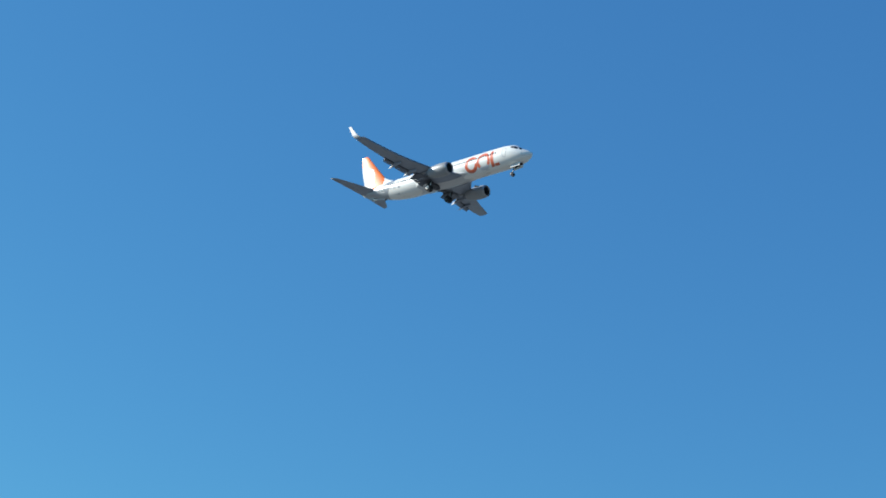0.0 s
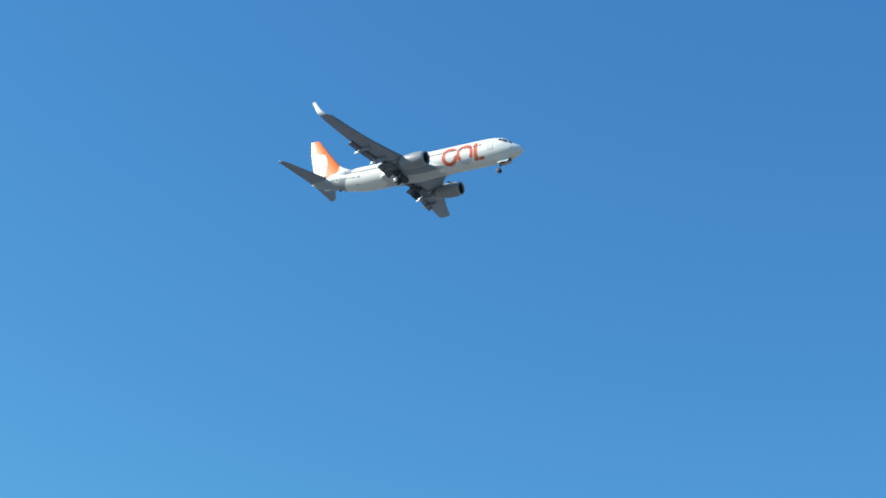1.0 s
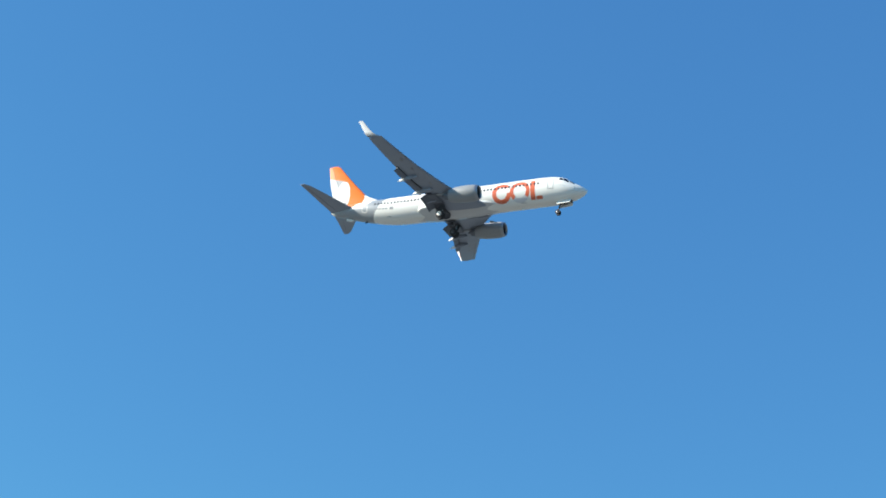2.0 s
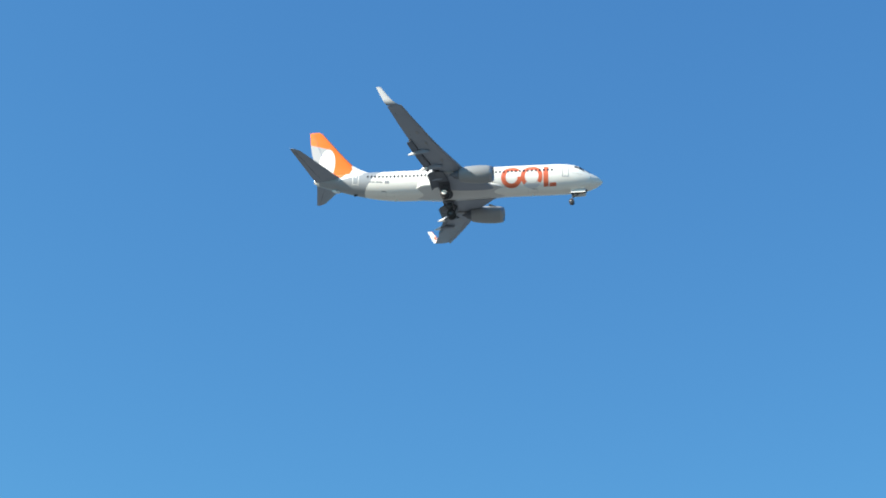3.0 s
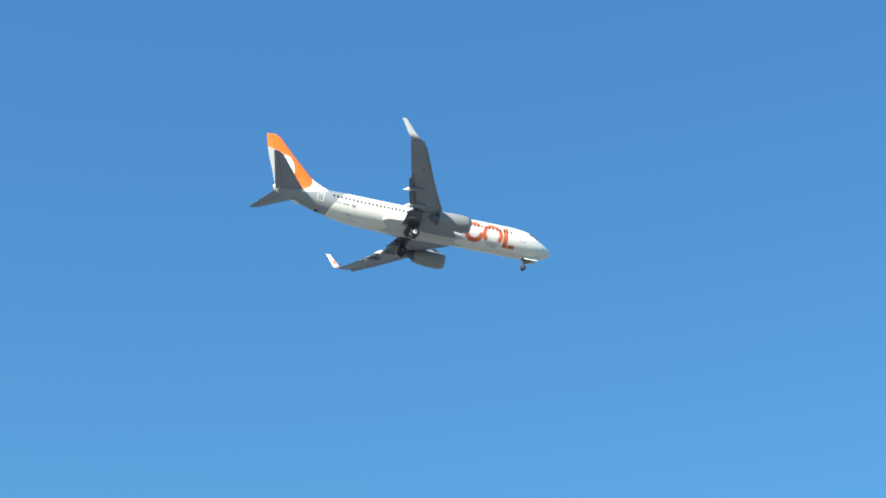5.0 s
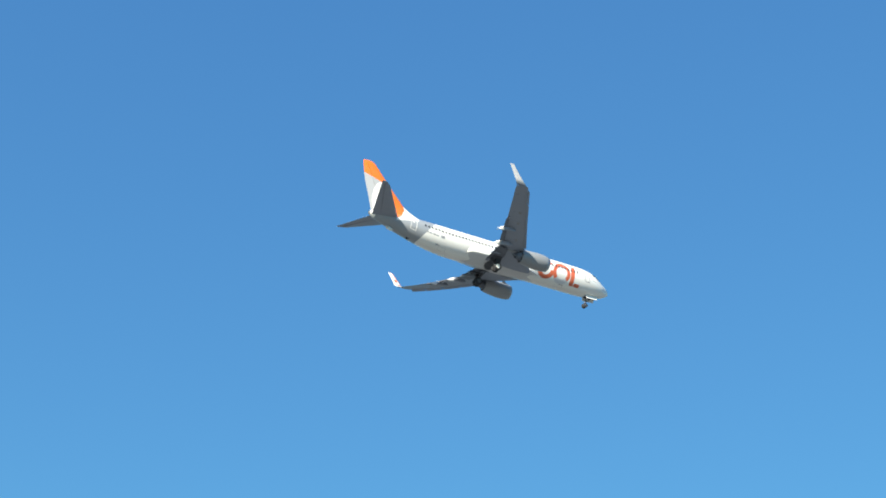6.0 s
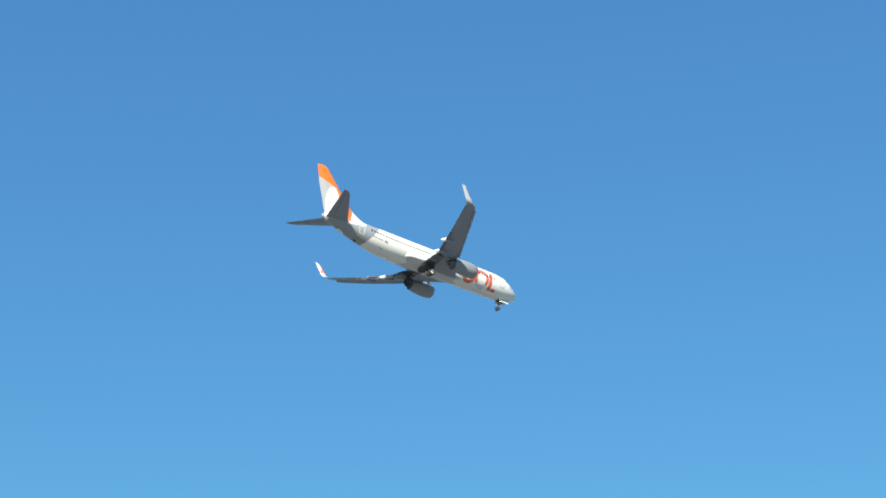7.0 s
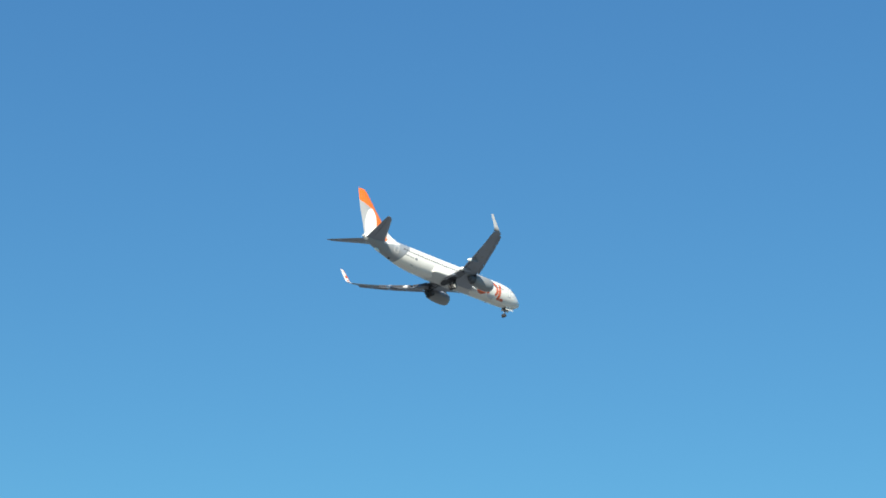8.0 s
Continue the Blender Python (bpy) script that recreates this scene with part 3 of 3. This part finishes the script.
def main_gear(side):
    gear = part("main_gear", rod(at(19.35, side * 2.55, -1.5), at(19.66, side * 2.55, -3.0), 0.15, 16, 0.85), bare_metal, airliner, "lowered main landing gear leg")
    part("axle", rod(at(19.68, side * 2.05, -3.0), at(19.68, side * 3.05, -3.0), 0.09), dark_metal, gear)
    wheel(gear, at(19.68, side * 2.86, -3.0), 0.56, 0.40, -side, white_paint)
    wheel(gear, at(19.68, side * 2.20, -3.0), 0.56, 0.40, 0, white_paint)
    part("side_brace", rod(at(19.3, side * 1.1, -2.0), at(19.55, side * 2.5, -2.5), 0.08), dark_metal, gear)
    part("drag_link", rod(at(20.7, side * 2.3, -1.6), at(19.75, side * 2.5, -2.7), 0.06), dark_metal, gear)
    part("torque_link", rod(at(19.85, side * 2.55, -2.3), at(20.15, side * 2.55, -2.6), 0.05), dark_metal, gear)
    part("torque_link", rod(at(20.15, side * 2.55, -2.6), at(19.80, side * 2.55, -2.9), 0.05), dark_metal, gear)
    part("brake_line", rod(at(19.25, side * 2.40, -1.6), at(19.55, side * 2.42, -2.95), 0.025, 6), black_paint, gear)
    part("leg_door", plate([at(19.0, side * 2.76, -1.45), at(19.95, side * 2.76, -1.45), at(19.9, side * 2.80, -2.45), at(19.25, side * 2.80, -2.45)], 0.04, (0, 1, 0.1)), dark_metal, gear, "dark leg door")
    # open well in the belly, and its slot out to the leg
    # shallow panels, the depth's shade put into their colour
    part("wheel_well", revolve([(0, 0.80), (0.014, 0.78), (-0.10, 0.30), (-0.12, 0.0)], at(19.75, side * 0.88, -1.985), (0, side * -0.43, -0.9), (1, 0, 0), 28), cavity, gear, "dark open wheel well")
    part("leg_well", plate([at(19.1, side * 1.6, -2.06), at(20.5, side * 1.6, -2.06), at(20.4, side * 3.2, -1.60), at(19.1, side * 3.2, -1.60)], 0.05, (0, side * -0.30, 1)), cavity, gear, "dark leg well under the wing")
    # dark plate: the shade ahead of the inboard flap is put into its colour
    part("flap_bay", plate([at(19.0, side * 3.32, -1.65), at(20.72, side * 3.32, -1.62), at(20.76, side * 5.3, -1.40), at(19.5, side * 5.3, -1.42)], 0.05, (0, side * -0.12, 1)), shade_grey, gear, "dark shade plate ahead of the inboard flap")


for side in (1, -1):
    main_gear(side)

nose_gear = part("nose_gear", rod(at(3.75, 0, -1.7), at(3.98, 0, -3.35), 0.10, 14, 0.8), dark_metal, airliner, "lowered nose landing gear leg")
part("axle", rod(at(3.98, -0.3, -3.36), at(3.98, 0.3, -3.36), 0.06), dark_metal, nose_gear)
for s in (1, -1):
    wheel(nose_gear, at(3.98, s * 0.21, -3.36), 0.345, 0.20, 0, fairing_grey)
    part("gear_door", plate([at(2.15, s * 0.40, -1.72), at(4.05, s * 0.46, -1.86), at(4.05, s * 0.58, -2.38), at(2.25, s * 0.52, -2.28)], 0.04, (0, 1, s * 0.2)), white_paint, nose_gear, "open white nose gear door")
part("drag_brace", rod(at(2.6, 0, -1.9), at(3.9, 0, -2.75), 0.06), dark_metal, nose_gear)
part("landing_light", revolve([(0, 0.05), (0.08, 0.11), (0.10, 0.11), (0.10, 0.0)], at(3.75, 0, -2.5), (1, 0, -0.1), (0, 0, 1), 16), bare_metal, nose_gear)
# flat panel with the well's inner shade as its colour
part("nose_well", plate([at(2.1, -0.36, -1.86), at(2.1, 0.36, -1.86), at(4.1, 0.42, -1.985), at(4.1, -0.42, -1.985)], 0.05, (0.06, 0, 1)), cavity, nose_gear, "dark nose gear well")


# ---- windows, doors and markings on the starboard skin ----
def skin_patch(name, inside, outline, material, parent, label="", out=0.010):
    """A thin painted patch that follows the skin: rows of (aft, girth) from an inner to an outer outline; girth in metres from the waist."""
    bm = bmesh.new()
    rows = []
    steps = 4
    for k in range(steps + 1):
        u = k / steps
        rows.append([bm.verts.new(hull(a + (c - a) * u, math.degrees((b + (d - b) * u) / 1.95), out)) for (a, b), (c, d) in zip(inside, outline)])
    for p, q in zip(rows, rows[1:]):
        for i in range(len(p) - 1):
            bm.faces.new((p[i], p[i + 1], q[i + 1], q[i]))
    return part(name, bm, material, parent, label)


def arc(ca, cg, ra, rg, start, end, n=36):
    return [(ca - ra * math.cos(radians(start + (end - start) * k / n)), cg + rg * math.sin(radians(start + (end - start) * k / n))) for k in range(n + 1)]


def strip(a0, g0, a1, g1, n=8):
    return [(a0, g0 + (g1 - g0) * k / n) for k in range(n + 1)], [(a1, g0 + (g1 - g0) * k / n) for k in range(n + 1)]


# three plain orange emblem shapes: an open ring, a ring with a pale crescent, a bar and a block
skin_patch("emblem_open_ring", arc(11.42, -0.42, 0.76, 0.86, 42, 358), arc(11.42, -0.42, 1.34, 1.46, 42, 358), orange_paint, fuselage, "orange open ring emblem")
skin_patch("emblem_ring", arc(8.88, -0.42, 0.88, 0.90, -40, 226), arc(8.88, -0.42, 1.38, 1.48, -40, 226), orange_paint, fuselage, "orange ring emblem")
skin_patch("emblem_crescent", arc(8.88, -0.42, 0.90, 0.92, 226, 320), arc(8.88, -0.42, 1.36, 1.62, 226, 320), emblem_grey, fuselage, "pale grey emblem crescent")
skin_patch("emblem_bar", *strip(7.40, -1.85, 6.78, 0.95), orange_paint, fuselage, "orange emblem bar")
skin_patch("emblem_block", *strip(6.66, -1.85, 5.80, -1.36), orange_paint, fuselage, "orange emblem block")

# cabin windows
bm = bmesh.new()
bm.faces.new([bm.verts.new((0.125 * math.copysign(abs(math.cos(q)) ** 0.6, math.cos(q)), 0.18 * math.copysign(abs(math.sin(q)) ** 0.6, math.sin(q)), 0)) for q in [k * math.pi / 8 for k in range(16)]])
first = part("cabin_window", bm, window_glass, fuselage, "dark cabin window", smooth=False)
first.matrix_basis = hull_frame(6.35, 10.5, 0.016)
for k in range(1, 48):
    a = 6.35 + 0.505 * k
    if a > 30.3:
        break
    ob = first.copy()
    scene.collection.objects.link(ob)
    ob.matrix_basis = hull_frame(a, 10.5, 0.016)


def door_outline(name, a0, a1, g0, g1, material, w=0.07, label=""):
    skin_patch(name, *strip(a0, g0, a0 + w, g1), material, fuselage, label)
    skin_patch("door_edge", *strip(a1 - w, g0, a1, g1), material, fuselage)
    skin_patch("door_edge", *strip(a0 + w + 0.004, g1 - w, a1 - w - 0.004, g1), material, fuselage)
    skin_patch("door_edge", *strip(a0 + w + 0.004, g0, a1 - w - 0.004, g0 + w), material, fuselage)


door_outline("front_door_outline", 4.25, 5.05, -0.62, 1.0, line_grey, 0.06, "thin grey outline of the front service door")
door_outline("rear_door_outline", 31.30, 32.15, -1.10, 0.78, white_paint, 0.07, "white outline of the rear service door")
skin_patch("rear_door_window", *strip(31.62, 0.18, 31.84, 0.46), white_paint, fuselage, "pale rear door window")
door_outline("hold_door_outline", 8.2, 9.4, -2.75, -1.95, faint_grey, 0.03, "thin grey outline of the forward hold door")
door_outline("hold_door_outline", 26.6, 27.7, -2.55, -1.85, faint_grey, 0.03, "thin grey outline of the rear hold door")

skin_patch("vent_mark", *strip(28.25, -1.80, 27.65, -1.68), line_grey, fuselage, "small dark vent")
skin_patch("latch_mark", *strip(8.9, -2.16, 8.2, -2.08), line_grey, fuselage, "dark hold door latch")

skin_patch("probe_mark", *strip(1.58, -0.32, 1.50, 0.22), line_grey, fuselage, "small grey probe plate")
skin_patch("nose_joint", *strip(3.95, -0.10, 2.60, -0.06), faint_grey, fuselage, "thin nose panel joint")

# registration as plain bars, and a flag block
for a0, a1 in ((29.95, 29.52), (29.44, 29.10), (28.92, 28.55), (28.47, 28.10)):
    skin_patch("registration_bar", *strip(a0, -0.60, a1, -0.40), line_grey, fuselage, "dark registration bar")
skin_patch("flag_block", *strip(27.75, -0.66, 27.20, -0.30), line_grey, fuselage, "small dark flag block")

# flight deck panes
for g in ((1.66, 2.30, 32, 58), (2.36, 3.02, 27, 49), (3.08, 3.58, 27, 43)):
    a0, a1, q0, q1 = g
    bm = bmesh.new()
    grid = [[bm.verts.new(hull(a0 + (a1 - a0) * i / 5, q0 + (q1 - q0) * j / 5 + (10 if a0 < 2 else 0) * i / 5, 0.012)) for i in range(6)] for j in range(6)]
    for j in range(5):
        for i in range(5):
            bm.faces.new((grid[j][i], grid[j][i + 1], grid[j + 1][i + 1], grid[j + 1][i]))
    part("flight_deck_window", bm, window_glass, fuselage, "dark flight deck window")

# blade aerials
for a, z, h in ((9.4, 2.0, 0.34), (16.5, 2.0, 0.3), (27.6, 2.0, 0.3), (8.6, -2.0, -0.3), (26.2, -1.95, -0.32)):
    part("blade_aerial", plate([at(a, 0, z), at(a + 0.42, 0, z), at(a + 0.46, 0, z + h), at(a + 0.26, 0, z + h)], 0.04, (0, 1, 0)), white_paint, fuselage, "white blade aerial")
part("tail_skid", revolve([(0, 0.04), (0.12, 0.13), (0.40, 0.20), (0.80, 0.21), (1.05, 0.15), (1.15, 0.05)], at(34.0, 0, -0.55), (-1, 0, 0.28), (0, 0, 1), 18), white_paint, fuselage, "white tail skid fairing")
part("drain_mast", plate([at(31.6, 0, -1.02), at(32.1, 0, -0.90), at(32.15, 0, -1.22), at(31.95, 0, -1.25)], 0.06, (0, 1, 0)), black_paint, fuselage, "dark drain mast")
